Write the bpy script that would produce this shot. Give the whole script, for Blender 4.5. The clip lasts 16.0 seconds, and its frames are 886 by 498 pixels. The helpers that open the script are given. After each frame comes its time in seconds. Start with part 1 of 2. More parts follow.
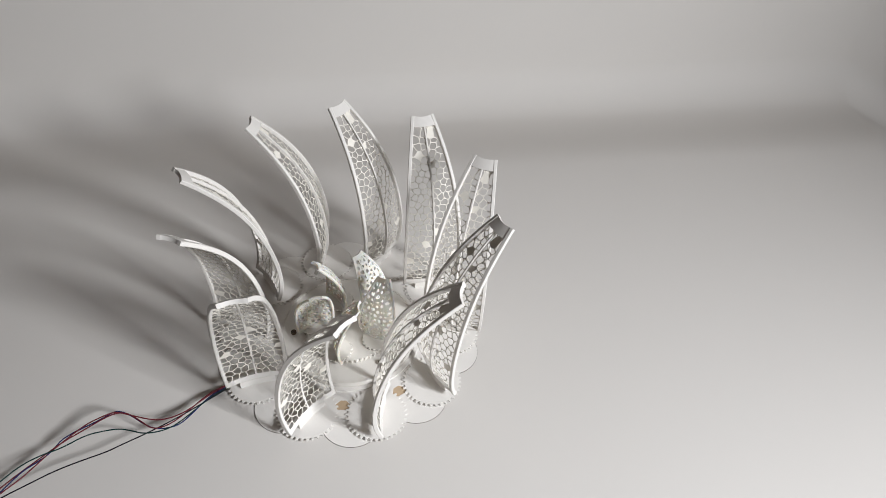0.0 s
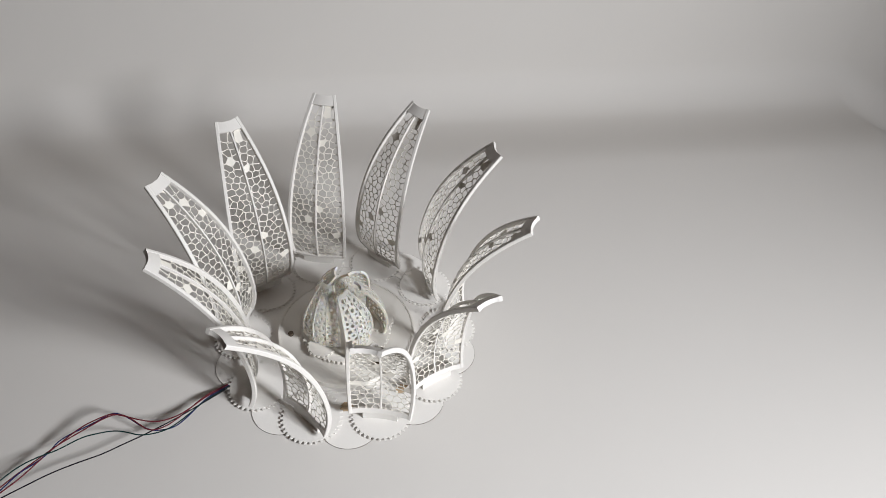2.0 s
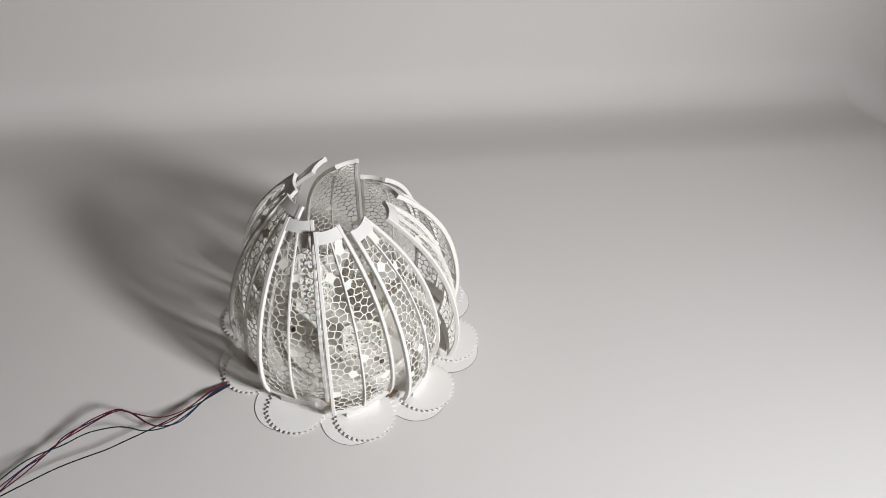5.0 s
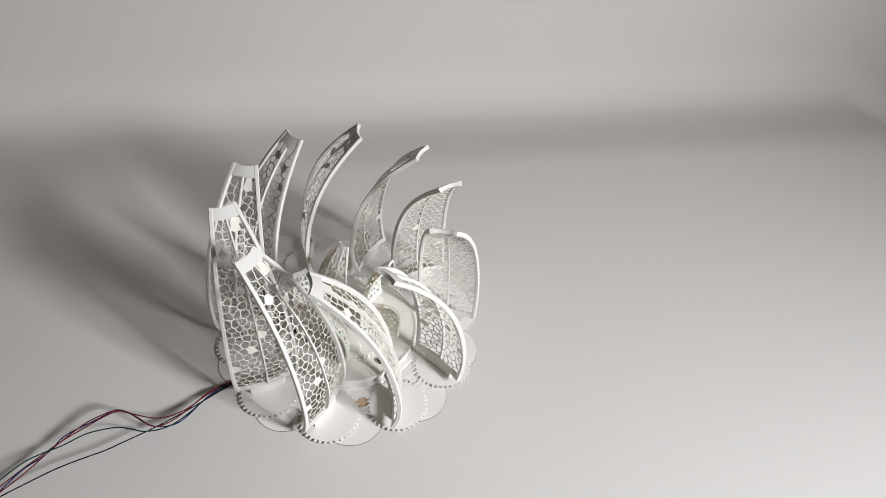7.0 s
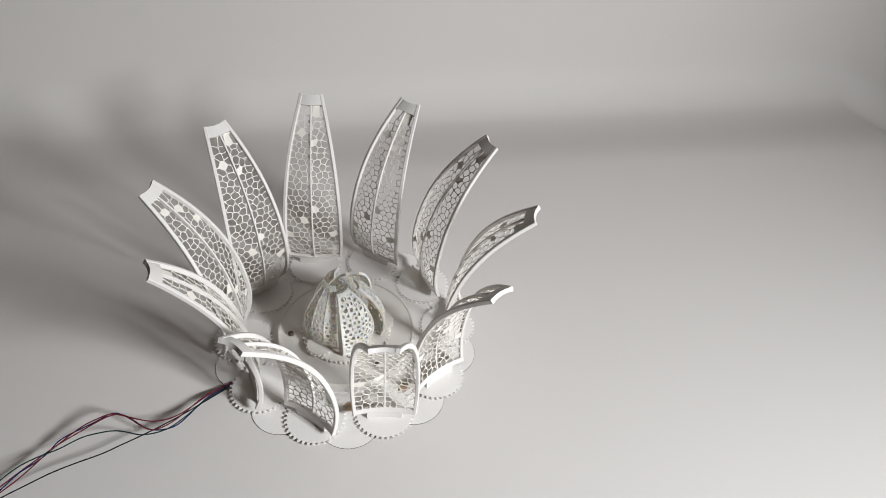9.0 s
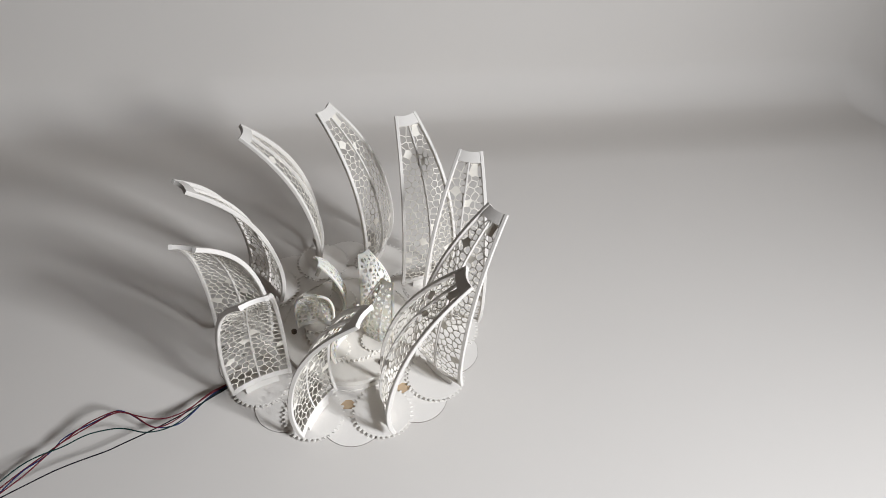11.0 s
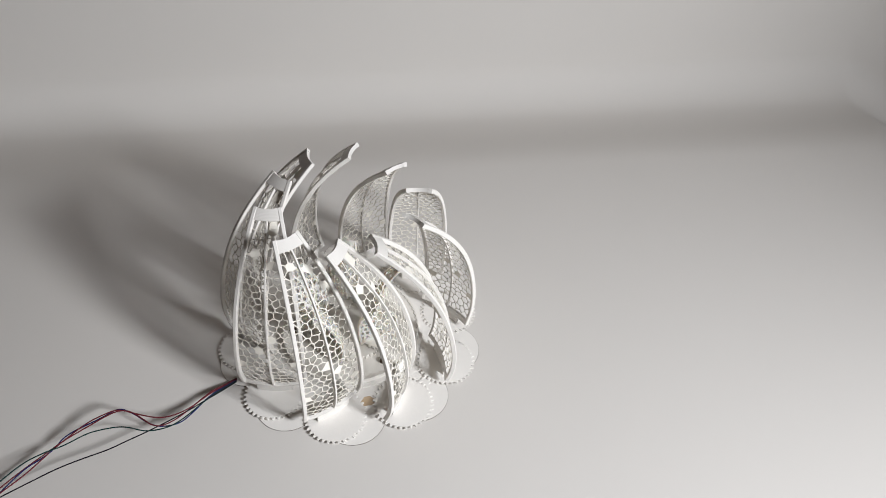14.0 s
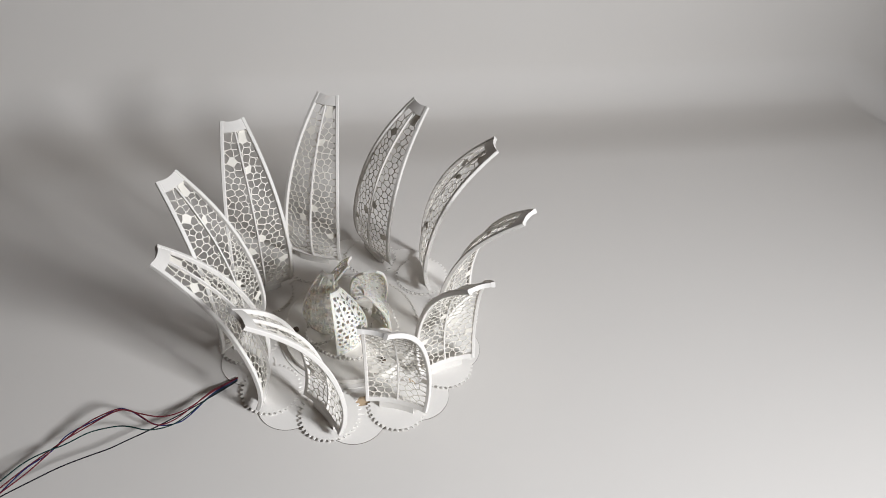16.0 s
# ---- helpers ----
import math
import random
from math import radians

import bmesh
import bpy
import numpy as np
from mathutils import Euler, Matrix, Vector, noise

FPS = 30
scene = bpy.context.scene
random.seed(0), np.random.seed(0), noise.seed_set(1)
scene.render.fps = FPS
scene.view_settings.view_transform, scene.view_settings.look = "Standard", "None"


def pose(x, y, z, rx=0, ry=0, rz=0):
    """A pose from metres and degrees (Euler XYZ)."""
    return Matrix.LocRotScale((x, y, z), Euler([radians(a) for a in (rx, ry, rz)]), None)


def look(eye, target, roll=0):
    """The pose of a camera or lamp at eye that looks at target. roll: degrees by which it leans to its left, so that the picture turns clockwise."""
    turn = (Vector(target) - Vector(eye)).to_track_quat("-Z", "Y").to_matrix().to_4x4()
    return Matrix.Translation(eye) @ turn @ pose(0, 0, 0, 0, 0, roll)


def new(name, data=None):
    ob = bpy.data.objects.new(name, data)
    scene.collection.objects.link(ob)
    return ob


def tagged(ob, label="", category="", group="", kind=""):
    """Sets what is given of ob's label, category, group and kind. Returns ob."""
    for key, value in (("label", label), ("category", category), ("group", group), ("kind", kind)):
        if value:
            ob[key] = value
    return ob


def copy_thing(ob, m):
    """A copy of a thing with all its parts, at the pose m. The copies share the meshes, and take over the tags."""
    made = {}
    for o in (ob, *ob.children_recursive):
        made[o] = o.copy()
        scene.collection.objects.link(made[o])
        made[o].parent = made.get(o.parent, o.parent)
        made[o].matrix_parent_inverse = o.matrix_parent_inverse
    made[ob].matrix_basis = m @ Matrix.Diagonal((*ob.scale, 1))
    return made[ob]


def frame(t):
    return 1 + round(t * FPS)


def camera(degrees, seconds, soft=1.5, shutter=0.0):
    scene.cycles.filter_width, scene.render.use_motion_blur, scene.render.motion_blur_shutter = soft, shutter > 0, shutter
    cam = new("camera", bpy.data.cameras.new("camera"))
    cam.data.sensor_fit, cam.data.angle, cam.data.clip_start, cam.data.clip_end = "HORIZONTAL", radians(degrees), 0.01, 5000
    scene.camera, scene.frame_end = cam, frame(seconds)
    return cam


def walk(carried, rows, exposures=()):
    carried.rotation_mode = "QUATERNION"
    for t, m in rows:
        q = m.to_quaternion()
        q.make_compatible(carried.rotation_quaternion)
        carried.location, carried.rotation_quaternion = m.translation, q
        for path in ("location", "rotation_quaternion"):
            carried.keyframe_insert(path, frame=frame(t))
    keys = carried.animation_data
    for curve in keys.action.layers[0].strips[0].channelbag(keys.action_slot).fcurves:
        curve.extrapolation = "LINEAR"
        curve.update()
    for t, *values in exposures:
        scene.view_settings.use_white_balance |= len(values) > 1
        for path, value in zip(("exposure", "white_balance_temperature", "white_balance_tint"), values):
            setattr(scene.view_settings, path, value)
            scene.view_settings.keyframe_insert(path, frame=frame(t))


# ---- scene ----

# ------------------------------------------------------------ camera
EYE = (0.0, -0.3649, 0.4513)
YAW, PITCH, ROLL = 0.18934, 0.77808, 3.83
AIM = (EYE[0] + math.sin(YAW) * math.cos(PITCH), EYE[1] + math.cos(YAW) * math.cos(PITCH), EYE[2] - math.sin(PITCH))
cam = camera(63.01, 16.0, soft=0.7)
# the camera's mount sways a little: seconds, tilt and pan in degrees
SWAY = [(0.0, 0.067, -0.054), (0.5, 0.134, -0.134), (1.0, 0.179, -0.237), (1.5, 0.201, -0.25), (2.0, 0.179, -0.268), (2.5, 0.116, -0.201), (3.0, 0.067, -0.179), (3.5, -0.022, -0.134),
        (4.0, -0.09, -0.031), (6.5, -0.112, -0.045), (7.0, -0.067, -0.076), (7.5, -0.013, -0.147), (8.0, 0.045, -0.192), (8.5, 0.121, -0.259), (9.0, 0.161, -0.277), (9.4, 0.165, -0.277),
        (11.3, 0.0, 0.0), (13.0, 0.0, 0.0), (13.5, -0.067, 0.045), (14.0, -0.09, 0.067), (14.5, -0.134, 0.121), (15.0, -0.125, 0.116), (16.0, -0.152, 0.13)]
walk(cam, [(t, look(EYE, AIM, ROLL) @ pose(0, 0, 0, tilt, pan)) for t, tilt, pan in SWAY], exposures=[(0.0, 0.0), (16.0, 0.0)])

# ------------------------------------------------------------ light
world = bpy.data.worlds.new("world")
scene.world = world
world.use_nodes = True
world.node_tree.nodes["Background"].inputs["Color"].default_value = (1.0, 0.85, 0.68, 1)
world.node_tree.nodes["Background"].inputs["Strength"].default_value = 0.015


def area_lamp(name, eye, target, size, size_y, watts, colour):
    data = bpy.data.lights.new(name, "AREA")
    data.shape, data.size, data.size_y, data.energy, data.color = "RECTANGLE", size, size_y, watts, colour
    ob = new(name, data)
    ob.matrix_world = look(eye, target)
    return ob


KEY = area_lamp("key_lamp", (0.868, -0.806, 0.655), (-0.03, -0.16, 0.0), 0.22, 0.22, 6.92, (0.926, 0.955, 1.0))
KEY.data.spread = radians(96)
# Added fill with no known source; its orange tint warms the shade.
area_lamp("overhead_fill", (0.0, 0.1, 2.36), (0.0, 0.1, 0.0), 3.2, 3.2, 0.60, (1.0, 0.33, 0.05))


# ------------------------------------------------------------ materials
def material(name, base, rough=0.5, metal=0.0, grain=0.0, grain_scale=400.0, stain=0.0, stain_scale=6.0, bump=0.0, spec=0.5, sss=0.0, layers=False):
    m = bpy.data.materials.new(name)
    m.use_nodes = True
    nt = m.node_tree
    n, l = nt.nodes, nt.links
    b = n["Principled BSDF"]
    b.inputs["Roughness"].default_value = rough
    b.inputs["Metallic"].default_value = metal
    b.inputs["Specular IOR Level"].default_value = spec
    if sss:
        b.inputs["Subsurface Weight"].default_value = sss
        b.inputs["Subsurface Radius"].default_value = (0.0035, 0.0024, 0.0014)
        b.inputs["Subsurface Scale"].default_value = 1.0
    co = n.new("ShaderNodeTexCoord")
    fine = n.new("ShaderNodeTexNoise")
    fine.inputs["Scale"].default_value, fine.inputs["Detail"].default_value = grain_scale, 4
    big = n.new("ShaderNodeTexNoise")
    big.inputs["Scale"].default_value, big.inputs["Detail"].default_value = stain_scale, 3
    l.new(co.outputs["Object"], fine.inputs["Vector"])
    l.new(co.outputs["Object"], big.inputs["Vector"])
    mix = n.new("ShaderNodeMix")
    mix.data_type = "RGBA"
    dark = tuple(c * (1 - stain) for c in base)
    mix.inputs["A"].default_value, mix.inputs["B"].default_value = (*base, 1), (*dark, 1)
    ramp = n.new("ShaderNodeMapRange")
    ramp.inputs["From Min"].default_value, ramp.inputs["From Max"].default_value = 0.35, 0.7
    l.new(big.outputs["Fac"], ramp.inputs["Value"])
    l.new(ramp.outputs["Result"], mix.inputs["Factor"])
    mix2 = n.new("ShaderNodeMix")
    mix2.data_type = "RGBA"
    l.new(mix.outputs["Result"], mix2.inputs["A"])
    mix2.inputs["B"].default_value = (*(c * (1 - grain) for c in base), 1)
    l.new(fine.outputs["Fac"], mix2.inputs["Factor"])
    l.new(mix2.outputs["Result"], b.inputs["Base Color"])
    if bump:
        bp = n.new("ShaderNodeBump")
        bp.inputs["Strength"].default_value, bp.inputs["Distance"].default_value = bump, 0.0004
        if layers:
            wave = n.new("ShaderNodeTexWave")
            wave.bands_direction = "Z"
            wave.inputs["Scale"].default_value, wave.inputs["Distortion"].default_value = 520.0, 0.6
            l.new(co.outputs["Object"], wave.inputs["Vector"])
            l.new(wave.outputs["Fac"], bp.inputs["Height"])
        else:
            l.new(fine.outputs["Fac"], bp.inputs["Height"])
        l.new(bp.outputs["Normal"], b.inputs["Normal"])
    return m


PAPER = material("white_paper", (0.665, 0.635, 0.60), 0.75, grain=0.03, grain_scale=900, stain=0.03, stain_scale=4, bump=0.08, spec=0.25)
PLASTIC = material("white_printed_plastic", (0.705, 0.675, 0.635), 0.6, grain=0.04, grain_scale=700, stain=0.05, stain_scale=30, bump=0.10, layers=True, spec=0.35)
# Creamier than the frame: warm light through the thin web is in this colour.
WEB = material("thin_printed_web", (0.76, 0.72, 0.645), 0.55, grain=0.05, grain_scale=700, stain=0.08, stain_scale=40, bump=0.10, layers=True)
CREAM = material("cream_printed_plastic", (0.80, 0.765, 0.695), 0.55, grain=0.04, grain_scale=700, stain=0.05, stain_scale=30, bump=0.10, layers=True, sss=0.35)
PLATE = material("white_printed_plate", (0.81, 0.78, 0.74), 0.6, grain=0.05, grain_scale=600, stain=0.05, stain_scale=25, bump=0.15)
# The plate plastic again, warmer: bounced shade round the hub is in this tint.
HUB = material("warm_shade_plate", (0.79, 0.755, 0.70), 0.5, grain=0.05, grain_scale=600, stain=0.06, stain_scale=25, bump=0.12)
TAN = material("opening_tan", (0.58, 0.43, 0.28), 0.7, grain=0.15, grain_scale=500, stain=0.15, stain_scale=30)
SCORCH = material("scorched_edge", (0.11, 0.075, 0.05), 0.8, grain=0.3, grain_scale=900, stain=0.2, stain_scale=60)
BRASS = material("screw_metal", (0.12, 0.085, 0.06), 0.45, metal=0.6, grain=0.2, grain_scale=900)
# Brown of the unseen room, set so that its bounce warms the shade.
ROOM = material("bounce_brown", (0.24, 0.13, 0.06), 0.8, grain=0.04, grain_scale=60, stain=0.05, stain_scale=2, bump=0.1)
WIRES = {
    "black": material("black_insulation", (0.01, 0.008, 0.012), 0.6, spec=0.2, grain=0.2, stain=0.1),
    "red": material("red_insulation", (0.13, 0.016, 0.024), 0.6, spec=0.2, grain=0.2, stain=0.1),
    "blue": material("blue_insulation", (0.012, 0.016, 0.09), 0.6, spec=0.2, grain=0.2, stain=0.1),
    "green": material("green_insulation", (0.006, 0.032, 0.03), 0.6, spec=0.2, grain=0.2, stain=0.1),
}


# ------------------------------------------------------------ mesh helpers
def mesh_of(name, verts, faces, mat, smooth=False):
    me = bpy.data.meshes.new(name)
    me.from_pydata([tuple(v) for v in verts], [], faces)
    me.materials.append(mat)
    bm = bmesh.new()
    bm.from_mesh(me)
    bmesh.ops.recalc_face_normals(bm, faces=bm.faces)
    bm.to_mesh(me)
    bm.free()
    if smooth:
        me.polygons.foreach_set("use_smooth", [True] * len(me.polygons))
    me.update()
    return me


def part(name, me, parent, label=""):
    ob = new(name, me)
    ob.parent = parent
    if label:
        tagged(ob, label)
    return ob


def prism(outline, z0, z1, bevel=0.0):
    """Verts and faces of an upright prism over a closed outline, with a small chamfer on its upper edge."""
    n = len(outline)
    cx, cy = sum(p[0] for p in outline) / n, sum(p[1] for p in outline) / n
    rings = [(outline, z0), (outline, z1 - bevel)]
    if bevel:
        ins = []
        for x, y in outline:
            r = math.hypot(x - cx, y - cy)
            s = (r - bevel) / r
            ins.append((cx + (x - cx) * s, cy + (y - cy) * s))
        rings.append((ins, z1))
    v = [(x, y, z) for ring, z in rings for x, y in ring]
    f = []
    for k in range(len(rings) - 1):
        for i in range(n):
            j = (i + 1) % n
            f.append((k * n + i, k * n + j, (k + 1) * n + j, (k + 1) * n + i))
    last = (len(rings) - 1) * n
    v += [(cx, cy, z0), (cx, cy, z1)]
    for i in range(n):
        j = (i + 1) % n
        f += [(j, i, len(v) - 2), (last + i, last + j, len(v) - 1)]
    return v, f


def ring_prism(outer, inner, z0, z1):
    """An upright ring between two outlines with the same count of points."""
    n = len(outer)
    v = [(x, y, z) for ring, z in ((outer, z0), (outer, z1), (inner, z1), (inner, z0)) for x, y in ring]
    f = []
    for k in range(4):
        for i in range(n):
            j = (i + 1) % n
            f.append((k * n + i, k * n + j, ((k + 1) % 4) * n + j, ((k + 1) % 4) * n + i))
    return v, f


def circle(r, n=48, cx=0.0, cy=0.0):
    return [(cx + r * math.cos(2 * math.pi * i / n), cy + r * math.sin(2 * math.pi * i / n)) for i in range(n)]


def gear_outline(r, teeth, depth):
    """A spur gear's outline with trapezoid teeth: negative depth points the teeth inward."""
    out = []
    for i in range(teeth):
        for frac, dr in ((0.0, 0.0), (0.22, 0.0), (0.38, depth), (0.66, depth), (0.82, 0.0)):
            a = 2 * math.pi * (i + frac) / teeth
            out.append(((r + dr) * math.cos(a), (r + dr) * math.sin(a)))
    return out


def joined(pieces):
    v, f = [], []
    for pv, pf in pieces:
        o = len(v)
        v += pv
        f += [tuple(i + o for i in face) for face in pf]
    return v, f


# ------------------------------------------------------------ the petals' dome
class Shell:
    """A slice of a dome: profile x(z) from its own upright axis, dome axis at x = ring."""

    def __init__(self, ring, zs, xs, half_angle):
        self.ring, self.half = ring, half_angle
        z = np.linspace(zs[0], zs[-1], 400)
        co = np.polyfit(np.array(zs), np.array(xs), len(zs) - 1)
        x = np.polyval(co, z)
        s = np.concatenate([[0], np.cumsum(np.hypot(np.diff(x), np.diff(z)))])
        self.length = s[-1]
        self.s, self.x, self.z = s, x, z
        self.tx, self.tz = np.gradient(x, s), np.gradient(z, s)

    def radius(self, s):
        return self.ring - float(np.interp(s, self.s, self.x))

    def width(self, s):
        return self.radius(s) * self.half

    def at(self, s, w, lift=0.0):
        """The point s along and w across, lifted to the outer side."""
        x, z = np.interp(s, self.s, self.x), np.interp(s, self.s, self.z)
        tx, tz = np.interp(s, self.s, self.tx), np.interp(s, self.s, self.tz)
        r = self.ring - x
        a = w / max(r, 1e-6)
        r2, z2 = r + lift * tz, z + lift * tx
        return (self.ring - r2 * math.cos(a), r2 * math.sin(a), z2)


def strip(shell, path, lift0, lift1, ease=0.0):
    """A bar along a path of (s, w_left, w_right) on the shell, its long edges eased."""
    v, f = [], []
    for s, a, b in path:
        if ease:
            ring = [(a + ease, lift0), (b - ease, lift0), (b, lift0 + ease), (b, lift1 - ease), (b - ease, lift1), (a + ease, lift1), (a, lift1 - ease), (a, lift0 + ease)]
        else:
            ring = [(a, lift0), (b, lift0), (b, lift1), (a, lift1)]
        v += [shell.at(s, w, lift) for w, lift in ring]
    n, m = len(path), len(ring)
    for i in range(n - 1):
        o = m * i
        for k in range(m):
            j = (k + 1) % m
            f.append((o + k, o + j, o + m + j, o + m + k))
    f += [tuple(range(m - 1, -1, -1)), tuple(range(m * (n - 1), m * n))]
    return v, f


def block(shell, s0, s1, edge, lift0, lift1, n=10, cut=0.0):
    """A plate over the whole width from s0 to s1; edge is its margin; cut hollows its far end."""
    rows = []
    for i in range(n + 1):
        u = -1 + 2 * i / n
        w0, w1 = (shell.width(s0) + edge) * u, (shell.width(s1) + edge) * u
        rows.append((s0, w0, s1 - cut * (1 - u * u), w1))
    v, f = [], []
    for a, w0, b, w1 in rows:
        v += [shell.at(a, w0, lift0), shell.at(b, w1, lift0), shell.at(b, w1, lift1), shell.at(a, w0, lift1)]
    for i in range(n):
        o = 4 * i
        for k in range(4):
            j = (k + 1) % 4
            f.append((o + k, o + 4 + k, o + 4 + j, o + j))
    f += [(0, 1, 2, 3), (4 * n + 3, 4 * n + 2, 4 * n + 1, 4 * n)]
    return v, f


def clip(poly, nx, ny, c):
    """The part of a polygon where nx*x + ny*y <= c."""
    out = []
    for i, p in enumerate(poly):
        q = poly[(i + 1) % len(poly)]
        dp, dq = nx * p[0] + ny * p[1] - c, nx * q[0] + ny * q[1] - c
        if dp <= 0:
            out.append(p)
        if dp * dq < 0:
            t = dp / (dp - dq)
            out.append((p[0] + t * (q[0] - p[0]), p[1] + t * (q[1] - p[1])))
    return out


def cells(shell, s0, s1, margin, pitch, rng):
    """Voronoi cells over the flattened shell: (seed, polygon)."""
    seeds = []
    row, s = 0, s0 + pitch * 0.45
    while s < s1 - pitch * 0.2:
        half = shell.width(s) - margin
        n = max(2, round(2 * half / pitch))
        for i in range(n):
            w = -half + (i + 0.5 + (0.22 if row % 2 else -0.22)) * 2 * half / n
            seeds.append((s + rng.uniform(-0.33, 0.33) * pitch, max(-half + 0.2 * pitch, min(half - 0.2 * pitch, w + rng.uniform(-0.3, 0.3) * pitch))))
        row += 1
        s += pitch * 0.93
    out = []
    for a in seeds:
        poly = [(a[0] + dx * 3 * pitch, a[1] + dy * 3 * pitch) for dx, dy in ((-1, -1), (1, -1), (1, 1), (-1, 1))]
        for b in seeds:
            if b is not a and abs(b[0] - a[0]) < 4 * pitch:
                nx, ny = b[0] - a[0], b[1] - a[1]
                poly = clip(poly, nx, ny, (b[0] ** 2 + b[1] ** 2 - a[0] ** 2 - a[1] ** 2) / 2)
        poly = clip(clip(poly, -1, 0, -s0), 1, 0, s1)
        w0 = shell.width(a[0]) - margin
        g = (shell.width(a[0] + 0.002) - shell.width(a[0] - 0.002)) / 0.004
        poly = clip(clip(poly, -g, 1, w0 - g * a[0]), -g, -1, w0 - g * a[0])
        if len(poly) >= 3:
            out.append((a, poly))
    return out


def inset(poly, d):
    """The polygon's inset by d, by clipping with its own moved edges."""
    n = len(poly)
    area = sum(poly[i][0] * poly[(i + 1) % n][1] - poly[(i + 1) % n][0] * poly[i][1] for i in range(n))
    sign = 1 if area > 0 else -1
    out = list(poly)
    for i in range(n):
        (x0, y0), (x1, y1) = poly[i], poly[(i + 1) % n]
        ln = math.hypot(x1 - x0, y1 - y0)
        if ln < 1e-7:
            continue
        nx, ny = sign * (y1 - y0) / ln, -sign * (x1 - x0) / ln
        out = clip(out, nx, ny, nx * x0 + ny * y0 - d)
        if len(out) < 3:
            return []
    return out


def rounded(poly, n, pull):
    """n points round a polygon's outline with eased corners."""
    m = len(poly)
    cx, cy = sum(p[0] for p in poly) / m, sum(p[1] for p in poly) / m
    out = []
    for i in range(n):
        a = 2 * math.pi * i / n
        dx, dy = math.cos(a), math.sin(a)
        best = 1.0
        for k in range(m):
            (x0, y0), (x1, y1) = poly[k], poly[(k + 1) % m]
            ex, ey = x1 - x0, y1 - y0
            den = dx * ey - dy * ex
            if abs(den) < 1e-12:
                continue
            t = ((x0 - cx) * ey - (y0 - cy) * ex) / den
            u = ((x0 - cx) * dy - (y0 - cy) * dx) / den
            if t > 0 and -1e-6 <= u <= 1 + 1e-6:
                best = min(best, t)
        out.append((cx + dx * best, cy + dy * best))
    sm = []
    for i in range(n):
        p, q, r = out[i - 1], out[i], out[(i + 1) % n]
        sm.append((q[0] * (1 - pull) + (p[0] + r[0]) / 2 * pull, q[1] * (1 - pull) + (p[1] + r[1]) / 2 * pull))
    return sm


def lattice(shell, found, strut, filled, lift0, lift1, corners=14, pull=0.5):
    """A web: each cell is a rim with a hole through it; the cells nearest to filled spots stay whole."""
    whole = set()
    for fs, fw in filled:
        spot = (fs * shell.length, fw * shell.width(fs * shell.length))
        whole.add(min(range(len(found)), key=lambda i: math.hypot(found[i][0][0] - spot[0], found[i][0][1] - spot[1])))
    v, f = [], []
    for i, (_, poly) in enumerate(found):
        ins = inset(poly, strut / 2) if i not in whole else []
        o = len(v)
        if len(ins) < 3:
            n = len(poly)
            v += [shell.at(s, w, lift0) for s, w in poly] + [shell.at(s, w, lift1) for s, w in poly]
            f += [tuple(range(o, o + n)), tuple(range(o + 2 * n - 1, o + n - 1, -1))]
            continue
        hole = rounded(ins, corners, pull)
        cx, cy = sum(p[0] for p in hole) / corners, sum(p[1] for p in hole) / corners
        rim = rounded(poly, corners, 0.0) if False else []
        for k in range(corners):
            hx, hy = hole[k]
            dx, dy = hx - cx, hy - cy
            best = 10.0
            for e in range(len(poly)):
                (x0, y0), (x1, y1) = poly[e], poly[(e + 1) % len(poly)]
                ex, ey = x1 - x0, y1 - y0
                den = dx * ey - dy * ex
                if abs(den) < 1e-14:
                    continue
                t = ((x0 - cx) * ey - (y0 - cy) * ex) / den
                u = ((x0 - cx) * dy - (y0 - cy) * dx) / den
                if t > 0 and -1e-6 <= u <= 1 + 1e-6:
                    best = min(best, t)
            rim.append((cx + dx * best * 1.02, cy + dy * best * 1.02))
        v += [shell.at(s, w, lift0) for s, w in rim] + [shell.at(s, w, lift1) for s, w in rim]
        v += [shell.at(s, w, lift0) for s, w in hole] + [shell.at(s, w, lift1) for s, w in hole]
        n = corners
        for k in range(n):
            j = (k + 1) % n
            f += [(o + k, o + j, o + 2 * n + j, o + 2 * n + k), (o + n + j, o + n + k, o + 3 * n + k, o + 3 * n + j),
                  (o + 2 * n + k, o + 2 * n + j, o + 3 * n + j, o + 3 * n + k)]
    return v, f


# ------------------------------------------------------------ the setting: paper sweep and the room
def slab(name, x0, x1, y0, y1, z0, z1, mat, label, category):
    v, f = prism([(x0, y0), (x1, y0), (x1, y1), (x0, y1)], z0, z1)
    return tagged(new(name, mesh_of(name, v, f, mat)), label, category, kind="structure")


BACK, SIDE, COVE, DIP, SAG = 0.338, 0.614, 0.045, 0.0125, 0.0015


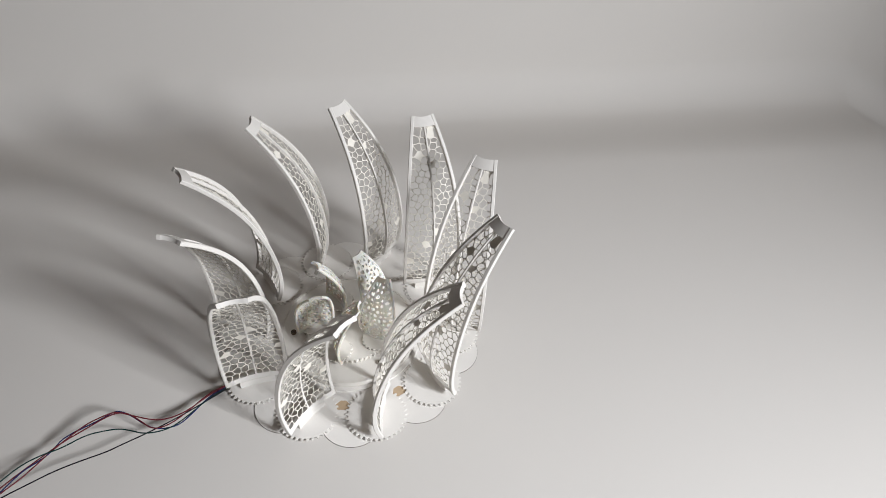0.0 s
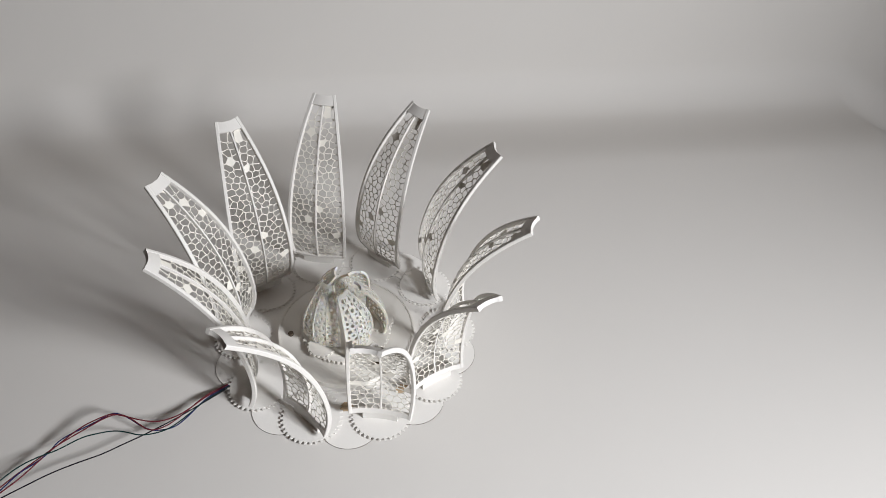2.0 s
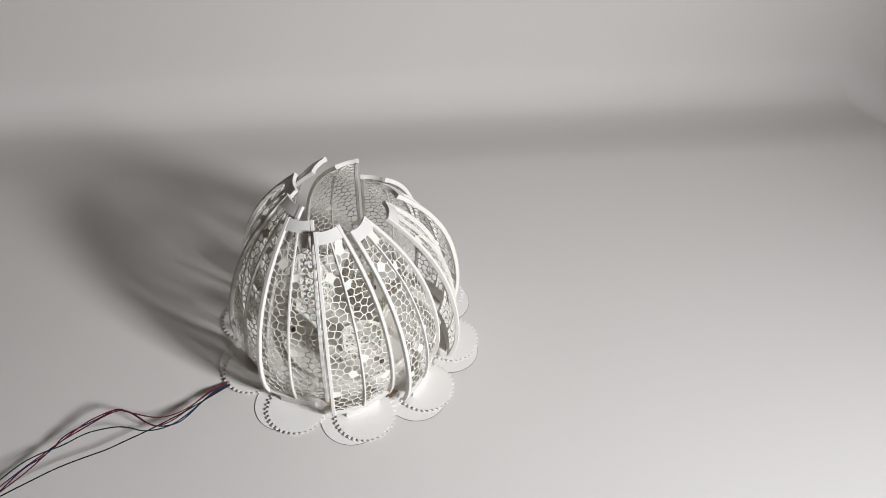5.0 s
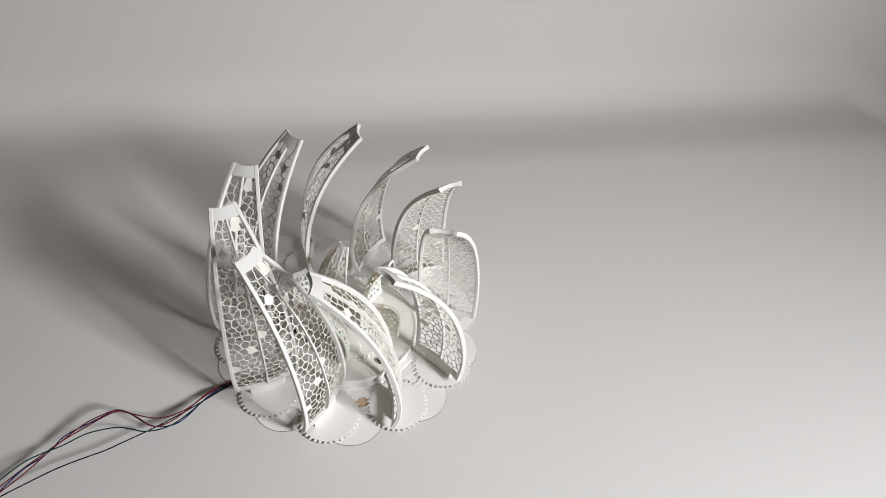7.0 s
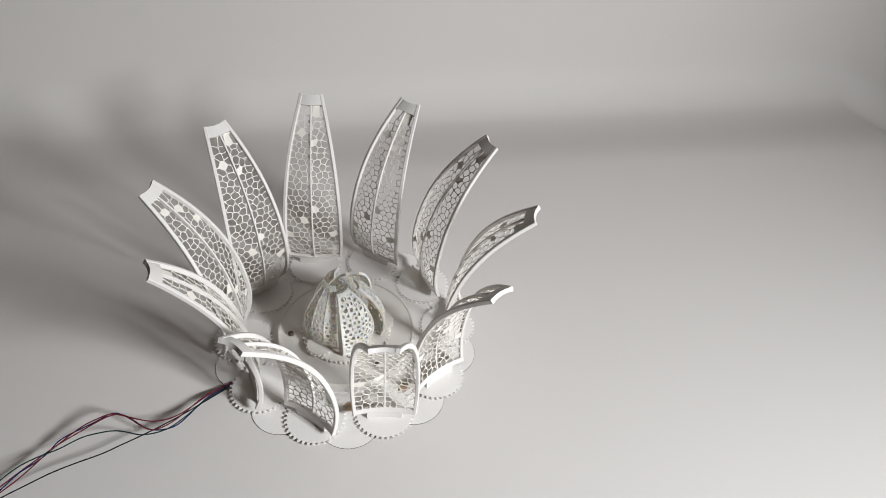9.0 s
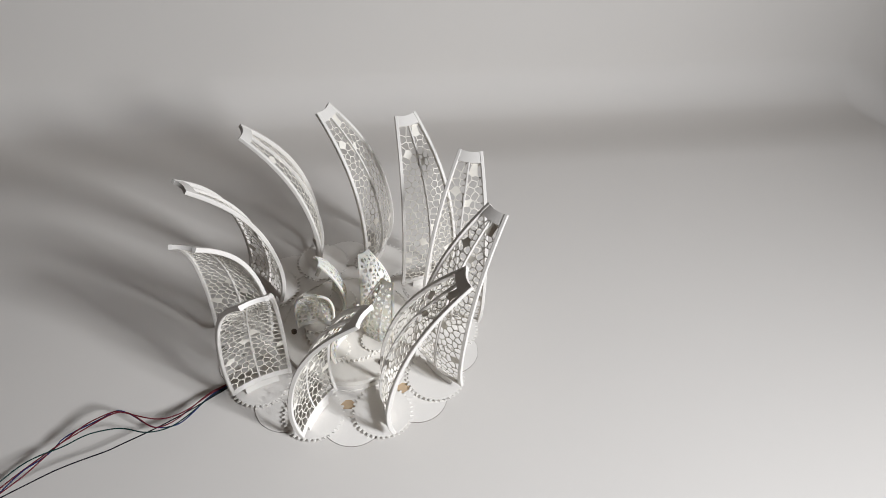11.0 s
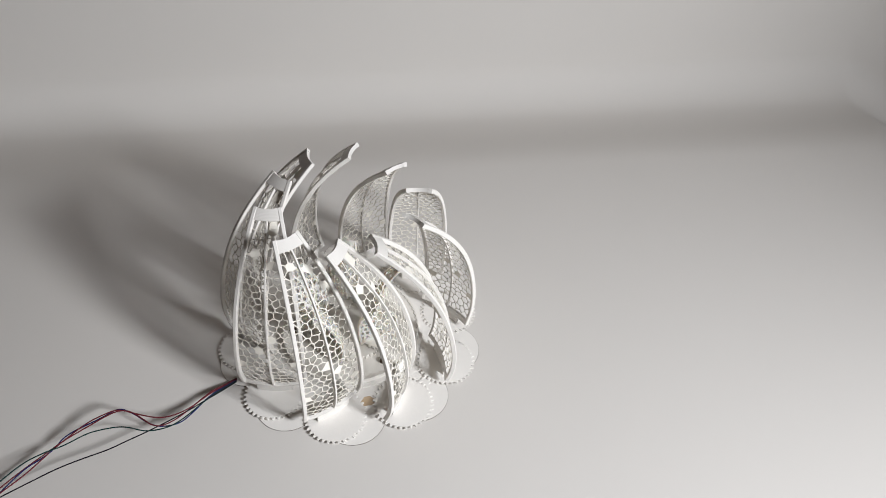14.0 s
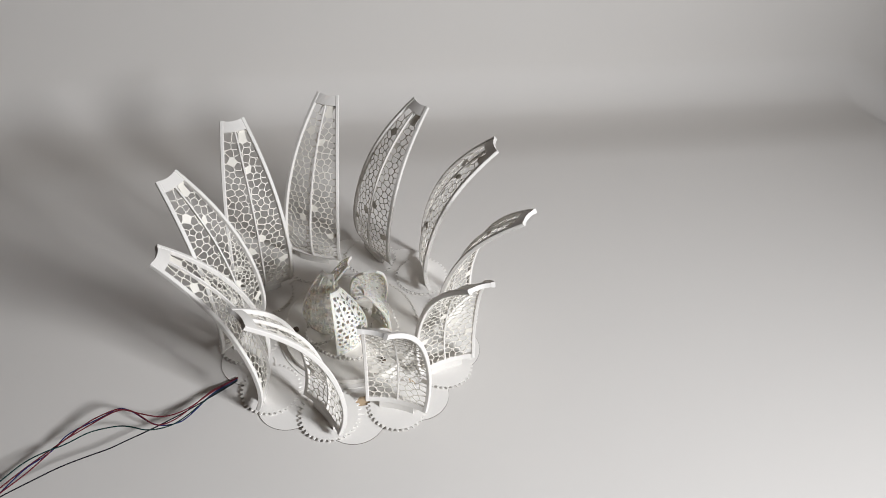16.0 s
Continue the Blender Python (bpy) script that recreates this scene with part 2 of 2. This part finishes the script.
def paper_sweep():
    """Floor sheet that curves up into the back wall, and sags past the table's edge at its far corner, as one sheet."""
    line = [(-1.2, 0.0), (-0.6, 0.0), (0.0, 0.0), (0.05, 0.0), (0.1, 0.0), (0.15, 0.0), (0.195, 0.0)]
    for i in range(1, 13):
        u = i / 12
        line.append((0.195 + u * (BACK - COVE - 0.195), -DIP * (3 * u * u - 2 * u * u * u)))
    for i in range(1, 17):
        a = math.pi / 2 * i / 16
        line.append((BACK - COVE + COVE * math.sin(a), COVE - DIP - COVE * math.cos(a)))
    line += [(BACK + 0.003, 0.3), (BACK + 0.004, 0.75)]
    xs = [-1.0, -0.4, 0.0, 0.3, 0.45, 0.5] + [0.54 + 0.005 * i for i in range(36)] + [0.8, 1.1]
    v, f = [], []
    for y, z in line:
        near = min(max((y - 0.05) / (BACK - COVE - 0.05), 0.0), 1.0) ** 2
        for x in xs:
            past = SAG * math.log(1 + math.exp(min((x - SIDE) / SAG, 60)))
            v.append((x, y - near * min(0.15 * past, 0.05), z - (near * min(0.52 * past, 0.090) if z < 0.2 else 0.0)))
    n = len(xs)
    for i in range(len(line) - 1):
        for k in range(n - 1):
            f.append((i * n + k, i * n + k + 1, (i + 1) * n + k + 1, (i + 1) * n + k))
    me = mesh_of("floor", v, f, PAPER, True)
    if me.polygons[0].normal.z < 0:
        me.flip_normals()
    ob = tagged(new("floor", me), "seamless matt white paper sheet curving up into a backdrop", "floor", kind="structure")
    mod = ob.modifiers.new("thickness", "SOLIDIFY")
    mod.thickness, mod.offset = 0.002, -1
    return ob


paper_sweep()


# Unseen shell that closes the room; its brown colours the bounced light.
slab("wall_east", 1.9, 2.0, -2.0, 2.0, -0.75, 2.4, ROOM, "unseen room wall, brown to warm bounced light", "wall")
slab("wall_west", -2.0, -1.9, -2.0, 2.0, -0.75, 2.4, ROOM, "unseen room wall, brown to warm bounced light", "wall")
slab("wall_north", -1.9, 1.9, 1.9, 2.0, -0.75, 2.4, ROOM, "unseen room wall, brown to warm bounced light", "wall")
slab("wall_south", -1.9, 1.9, -2.0, -1.9, -0.75, 2.4, ROOM, "unseen room wall, brown to warm bounced light", "wall")
slab("ceiling", -2.0, 2.0, -2.0, 2.0, 2.4, 2.5, ROOM, "unseen ceiling, brown to warm bounced light", "ceiling")
slab("ground", -2.0, 2.0, -2.0, 2.0, -0.85, -0.75, ROOM, "plain room floor", "floor")
slab("table", -1.3, 0.585, -1.3, 0.9, -0.05, -0.016, ROOM, "brown table top hidden under the white paper", "table")

# ------------------------------------------------------------ the flower
RING, COUNT = 0.07954, 10
KAPPA, THETA0, LOBE0 = 0.33365, 257.98, 232.4
# how far each loose petal is off: its turn, its sideways lean and its outward lean in degrees
SLACK = [(-1.6, 0.4, 1.0), (0.1, 1.3, -1.0), (1.3, 0.9, -1.3), (0.2, 1.7, -1.2), (-0.8, 1.4, 1.0), (0.1, 1.4, -0.4), (1.2, 1.6, -0.5), (0.6, 1.5, 1.6), (0.4, 0.2, 0.7), (-1.5, -0.4, 0.0)]
OUTER = Shell(RING, [0.0078, 0.041, 0.0765, 0.1070, 0.1275, 0.1390], [0.0030, -0.0015, 0.0058, 0.0205, 0.0374, 0.0499], math.radians(17.03))
FOOT = Shell(RING, [0.0020, 0.0050, 0.0080], [0.0034, 0.0032, 0.0030], math.radians(9.5))
INNER_RING, INNER_COUNT, INNER0, SHUT, KAPPA_IN = 0.0262, 5, 284.1, -6.0, 0.485
INNER = Shell(INNER_RING, [0.010, 0.0225, 0.0372, 0.0498, 0.0605], [0.0008, -0.0018, 0.0008, 0.0078, 0.0173], math.radians(36) * 0.90)


# the cells that are printed solid: share of the length, share of the half width
FILLED = [(0.88, -0.25), (0.815, 0.50), (0.73, -0.10), (0.36, -0.10), (0.32, 0.25), (0.20, 0.72), (0.19, -0.72)]
FILLED_OTHER = [(0.89, 0.30), (0.82, -0.45), (0.74, -0.65), (0.36, 0.10), (0.32, -0.25), (0.20, -0.72), (0.19, 0.72)]


def outer_petal(parent, solid, seed):
    rng = random.Random(seed)
    sh, rail = OUTER, 0.0026
    n = 26
    left, right = [], []
    for i in range(n + 1):
        s = sh.length * i / n
        w = sh.width(s)
        left.append((s, w - rail, w))
        right.append((s, -w, -w + rail))
    pieces = [strip(sh, left, -0.0016, 0.0016, 0.0004), strip(sh, right, -0.0016, 0.0016, 0.0004)]
    pieces.append(block(sh, 0.0, 0.0038, -rail + 0.0002, -0.0014, 0.0010))
    petal = part("petal", mesh_of("petal", *joined(pieces), PLASTIC), parent)
    part("tip_plate", mesh_of("tip_plate", *block(sh, sh.length - 0.0085, sh.length - 0.0001, -rail + 0.0002, -0.0014, 0.0013, cut=0.0006), PLASTIC), petal)
    found = cells(sh, 0.0034, sh.length - 0.0080, rail * 0.8, 0.0053, rng)
    part("lattice", mesh_of("lattice", *lattice(sh, found, 0.00052, solid, -0.0013, -0.0009, 16, 0.1), WEB), petal, "thin web of irregular cells, cream tint for its translucency")
    part("foot", mesh_of("foot", *block(FOOT, 0.0, FOOT.length, 0.0, -0.0012, 0.0012), PLASTIC), petal)
    rib = [(sh.length * (0.02 + 0.975 * i / n), -0.0006, 0.0006) for i in range(n + 1)]
    part("midrib", mesh_of("midrib", *strip(sh, rib, -0.0015, 0.0009, 0.0002), PLASTIC), petal)
    return petal


def outer_gear(parent):
    """The toothed disc that a petal stands on."""
    return part("petal_gear", mesh_of("petal_gear", *prism(gear_outline(0.0202, 36, 0.0020), 0.0012, 0.0020), PLATE), parent)


def inner_petal(parent):
    rng = random.Random(9)
    sh, rail = INNER, 0.0016
    n = 16
    left, right = [], []
    for i in range(n + 1):
        s = sh.length * i / n
        w = sh.width(s)
        left.append((s, w - rail, w))
        right.append((s, -w, -w + rail))
    pieces = [strip(sh, left, -0.001, 0.001, 0.0003), strip(sh, right, -0.001, 0.001, 0.0003), block(sh, 0.0, 0.003, -rail, -0.0009, 0.0009), block(sh, sh.length - 0.003, sh.length, -rail, -0.0009, 0.0009)]
    petal = part("inner_petal", mesh_of("inner_petal", *joined(pieces), CREAM), parent, "small cream-white petal pierced with round holes")
    found = cells(sh, 0.0028, sh.length - 0.0028, rail * 0.8, 0.0041, rng)
    part("pierced_panel", mesh_of("pierced_panel", *lattice(sh, found, 0.00140, [(0.3, 0.4), (0.6, -0.5)], -0.0005, 0.0005, 12, 0.8), CREAM), petal)
    for side in (-0.34, 0.34):
        rib = [(sh.length * i / n, sh.width(sh.length * i / n) * side - 0.0004, sh.width(sh.length * i / n) * side + 0.0004) for i in range(n + 1)]
        part("rib", mesh_of("rib", *strip(sh, rib, -0.0006, 0.0009), CREAM), petal)
    v, f = prism(gear_outline(0.0100, 20, 0.0012), 0.0088, 0.0105)
    part("gear", mesh_of("gear", v, f, HUB), petal)
    return petal


def copy_part(ob):
    return copy_thing(ob, Matrix.Identity(4))


flower = tagged(new("kinetic_flower"), "white 3D-printed mechanical flower with turning lattice petals on gears", "kinetic sculpture")


def scallop(reach, valley, n=360):
    """The outline of a round plate with a lobe under each gear and rounded valleys between."""
    out = []
    for i in range(n):
        a = 2 * math.pi * i / n
        off = math.radians((math.degrees(a) - LOBE0 + 18) % 36 - 18)
        y = RING * math.sin(abs(off))
        r = RING * math.cos(off) + math.sqrt(max(reach * reach - y * y, 0.0)) if y < reach else 0.0
        k = 0.0022
        r = k * math.log(math.exp(r / k) + math.exp(valley / k))
        out.append((r * math.cos(a), r * math.sin(a)))
    return out


base = part("base_plate", mesh_of("base_plate", *prism(scallop(0.0225, 0.0812), 0.0, 0.0006), PLATE), flower)
part("cut_edge", mesh_of("cut_edge", *ring_prism(scallop(0.02265, 0.0800), circle(0.0700, 360), 0.0001, 0.0005), SCORCH), base, "scorched brown laser-cut edge")


def arc_slab(r0, r1, a0, a1, z0, z1, n=40):
    """A flat slab between two radii and two bearings."""
    v, f = [], []
    for i in range(n + 1):
        a = radians(a0 + (a1 - a0) * i / n)
        v += [(r * math.cos(a), r * math.sin(a), z) for r, z in ((r0, z0), (r1, z0), (r1, z1), (r0, z1))]
    for i in range(n):
        f += [(4 * i + k, 4 * i + (k + 1) % 4, 4 * i + 4 + (k + 1) % 4, 4 * i + 4 + k) for k in range(4)]
    return v, f + [(0, 1, 2, 3), (4 * n + 3, 4 * n + 2, 4 * n + 1, 4 * n)]


# Added strip that gives only the front openings their tan colour.
part("opening_tint", mesh_of("opening_tint", *arc_slab(0.0600, 0.0745, 245, 308, 0.0006, 0.0008), TAN), flower, "tan strip added to colour the front carrier openings")


def pierced_ring(outer, inner, holes, z0, z1):
    """A flat ring with an outline, an inner outline and more holes, by filling the outlines and raising the sheet."""
    bm = bmesh.new()
    edges = []
    for loop in (outer, inner, *holes):
        vs = [bm.verts.new((x, y, z0)) for x, y in loop]
        edges += [bm.edges.new((vs[i], vs[(i + 1) % len(vs)])) for i in range(len(vs))]
    made = bmesh.ops.triangle_fill(bm, use_beauty=True, use_dissolve=False, edges=edges)
    faces = [g for g in made["geom"] if isinstance(g, bmesh.types.BMFace)]
    up = bmesh.ops.extrude_face_region(bm, geom=faces)
    for g in up["geom"]:
        if isinstance(g, bmesh.types.BMVert):
            g.co.z = z1
    bmesh.ops.recalc_face_normals(bm, faces=bm.faces)
    me = bpy.data.meshes.new("carrier_ring")
    bm.to_mesh(me)
    bm.free()
    me.materials.append(PLATE)
    return me


def notch(a):
    """A three-cornered opening between two gears."""
    out = []
    for r, da in ((0.0642, -1.8), (0.0642, 1.8), (0.0688, 5.0), (0.0722, 2.6), (0.0722, -2.6), (0.0688, -5.0)):
        out.append((r * math.cos(radians(a + da)), r * math.sin(radians(a + da))))
    return out


carrier = part("carrier_ring", pierced_ring(circle(0.0795, 120), circle(0.0540, 90), [notch(18 + 36 * k + THETA0) for k in range(COUNT)], 0.0009, 0.0011), flower)
sun = part("sun_gear", mesh_of("sun_gear", *ring_prism(circle(0.0565, 180), circle(0.0530, 180), 0.0008, 0.0020), PLATE), flower)
hub = part("hub_disc", mesh_of("hub_disc", *prism(circle(0.0519, 120), 0.0006, 0.0058, 0.0003), HUB), flower)
inner_ring = part("ring_gear", mesh_of("ring_gear", *ring_prism(circle(0.0528, 360), gear_outline(0.0518, 72, -0.0010), 0.0006, 0.0064), HUB), flower)
inner_carrier = part("inner_gear", mesh_of("inner_gear", *prism(gear_outline(0.0335, 60, 0.0014), 0.0060, 0.0086), HUB), flower)
for x, y in ((-0.0430, -0.0010), (0.0215, 0.0372), (0.0215, -0.0372)):
    pieces = [prism(circle(0.0021, 18), 0.0058, 0.0082, 0.0005), prism(circle(0.0010, 6), 0.0082, 0.0087)]
    part("screw", mesh_of("screw", *joined(pieces), BRASS), flower, "small dark metal screw head").location = (x, y, 0)
first, other = outer_petal(flower, FILLED, 5), outer_petal(flower, FILLED_OTHER, 6)
petals = [first if k == 0 else other if k == 2 else copy_part(first) for k in range(COUNT)]
gears = [outer_gear(flower)]
gears += [copy_part(gears[0]) for _ in range(COUNT - 1)]
inners = [inner_petal(flower)]
inners += [copy_part(inners[0]) for _ in range(INNER_COUNT - 1)]


# ------------------------------------------------------------ the wires
def wire(points, colour, label):
    cu = bpy.data.curves.new("wire", "CURVE")
    cu.dimensions, cu.bevel_depth, cu.bevel_resolution = "3D", 0.00044, 3
    sp = cu.splines.new("NURBS")
    sp.points.add(len(points) - 1)
    for p, q in zip(sp.points, points):
        p.co = (*q, 1)
    sp.use_endpoint_u, sp.order_u, sp.resolution_u = True, 3, 10
    cu.materials.append(WIRES[colour])
    return tagged(new("wire", cu), label, "wire", "motor wires")


wire([(-0.2622, -0.1361, 0.0048), (-0.2246, -0.1167, 0.0076), (-0.2097, -0.1088, 0.0076), (-0.1949, -0.1009, 0.0076), (-0.1781, -0.0949, 0.0076), (-0.1652, -0.0910, 0.0076), (-0.1553, -0.0860, 0.0076), (-0.1444, -0.0811, 0.0076), (-0.1306, -0.0741, 0.0076), (-0.1167, -0.0662, 0.0076), (-0.1016, -0.0542, 0.0050), (-0.0936, -0.0462, 0.0016), (-0.0860, -0.0407, 0.0014)], "black", "thin black insulated wire lying on the paper")
wire([(-0.2542, -0.1326, 0.0048), (-0.2269, -0.1054, 0.0089), (-0.2160, -0.0945, 0.0089), (-0.2041, -0.0886, 0.0089), (-0.1942, -0.0856, 0.0089), (-0.1813, -0.0776, 0.0089), (-0.1714, -0.0756, 0.0089), (-0.1606, -0.0746, 0.0089), (-0.1525, -0.0766, 0.0089), (-0.1427, -0.0807, 0.0089), (-0.1298, -0.0796, 0.0089), (-0.1199, -0.0746, 0.0089), (-0.1021, -0.0531, 0.0050), (-0.0941, -0.0455, 0.0016), (-0.0860, -0.0400, 0.0014)], "green", "thin dark green insulated wire in a loose bend")
wire([(-0.2508, -0.1470, 0.0048), (-0.2256, -0.1127, 0.0076), (-0.2157, -0.0989, 0.0076), (-0.2068, -0.0929, 0.0076), (-0.1998, -0.0860, 0.0076), (-0.1952, -0.0769, 0.0083), (-0.1719, -0.0678, 0.0115), (-0.1642, -0.0634, 0.0128), (-0.1593, -0.0634, 0.0128), (-0.1520, -0.0669, 0.0115), (-0.1417, -0.0746, 0.0089), (-0.1327, -0.0779, 0.0083), (-0.1217, -0.0761, 0.0076), (-0.1148, -0.0702, 0.0076), (-0.1025, -0.0520, 0.0050), (-0.0945, -0.0447, 0.0016), (-0.0860, -0.0392, 0.0014)], "blue", "thin dark blue insulated wire bowed up off the paper")
wire([(-0.2532, -0.1380, 0.0048), (-0.2256, -0.1137, 0.0076), (-0.2147, -0.1038, 0.0076), (-0.2068, -0.0939, 0.0076), (-0.1998, -0.0850, 0.0076), (-0.1826, -0.0703, 0.0102), (-0.1732, -0.0674, 0.0128), (-0.1644, -0.0641, 0.0135), (-0.1593, -0.0644, 0.0128), (-0.1480, -0.0680, 0.0109), (-0.1367, -0.0707, 0.0089), (-0.1277, -0.0700, 0.0083), (-0.1167, -0.0652, 0.0076), (-0.1029, -0.0509, 0.0050), (-0.0949, -0.0439, 0.0016), (-0.0860, -0.0384, 0.0014)], "red", "thin red insulated wire bowed up off the paper")
wire([(-0.2567, -0.1390, 0.0048), (-0.2265, -0.1098, 0.0076), (-0.2147, -0.0979, 0.0076), (-0.2058, -0.0900, 0.0076), (-0.1951, -0.0809, 0.0083), (-0.1824, -0.0735, 0.0095), (-0.1700, -0.0675, 0.0122), (-0.1622, -0.0644, 0.0128), (-0.1552, -0.0646, 0.0122), (-0.1460, -0.0710, 0.0109), (-0.1377, -0.0776, 0.0089), (-0.1287, -0.0759, 0.0083), (-0.1187, -0.0682, 0.0076), (-0.1034, -0.0498, 0.0050), (-0.0954, -0.0432, 0.0016), (-0.0860, -0.0377, 0.0014)], "red", "thin red insulated wire twisted with a blue one")

# ------------------------------------------------------------ how it turns
TURNS = [(0.0, 68.9), (0.5, 47.6), (1.0, 20.9), (1.5, -1.9), (2.0, -27.2), (2.5, -48.2), (3.0, -73.6), (3.5, -93.0), (4.0, -118.7), (5.25, -177.0), (5.42, -180.0), (5.6, -177.0),
         (6.5, -129.5), (7.0, -111.4), (7.5, -84.4), (8.0, -67.0), (8.5, -42.4), (9.0, -21.1), (9.2, -11.5), (11.5, 102.7), (12.0, 125.4), (13.2, 181.5), (14.0, 219.2), (14.5, 244.4), (15.0, 266.9), (15.5, 293.6), (16.0, 316.7)]


def turn(t):
    return float(np.interp(t, [a for a, _ in TURNS], [b for _, b in TURNS]))


def motions():
    times = [round(0.1 * i, 2) for i in range(161)]
    walk(carrier, [(t, pose(0, 0, 0, 0, 0, turn(t) * KAPPA)) for t in times])
    for k, ob in enumerate(petals):
        rows = []
        for t in times:
            a = THETA0 + turn(t) * KAPPA - 36 * k
            off, side, out = SLACK[k]
            rows.append((t, pose(RING * math.cos(radians(a)), RING * math.sin(radians(a)), 0, side, out, a + turn(t) + off)))
        walk(ob, rows)
        walk(gears[k], [(t, Matrix.Translation(m.translation) @ pose(0, 0, 0, 0, 0, THETA0 + turn(t) * (KAPPA + 1) - 36 * k)) for t, m in rows])
    walk(inner_carrier, [(t, pose(0, 0, 0, 0, 0, -turn(t) * KAPPA_IN)) for t in times])
    for k, ob in enumerate(inners):
        rows = []
        for t in times:
            a = INNER0 + 72 * k - (turn(t) - SHUT) * KAPPA_IN
            rows.append((t, pose(INNER_RING * math.cos(radians(a)), INNER_RING * math.sin(radians(a)), 0, 0, 0, a + 180 - (turn(t) - SHUT))))
        walk(ob, rows)


motions()
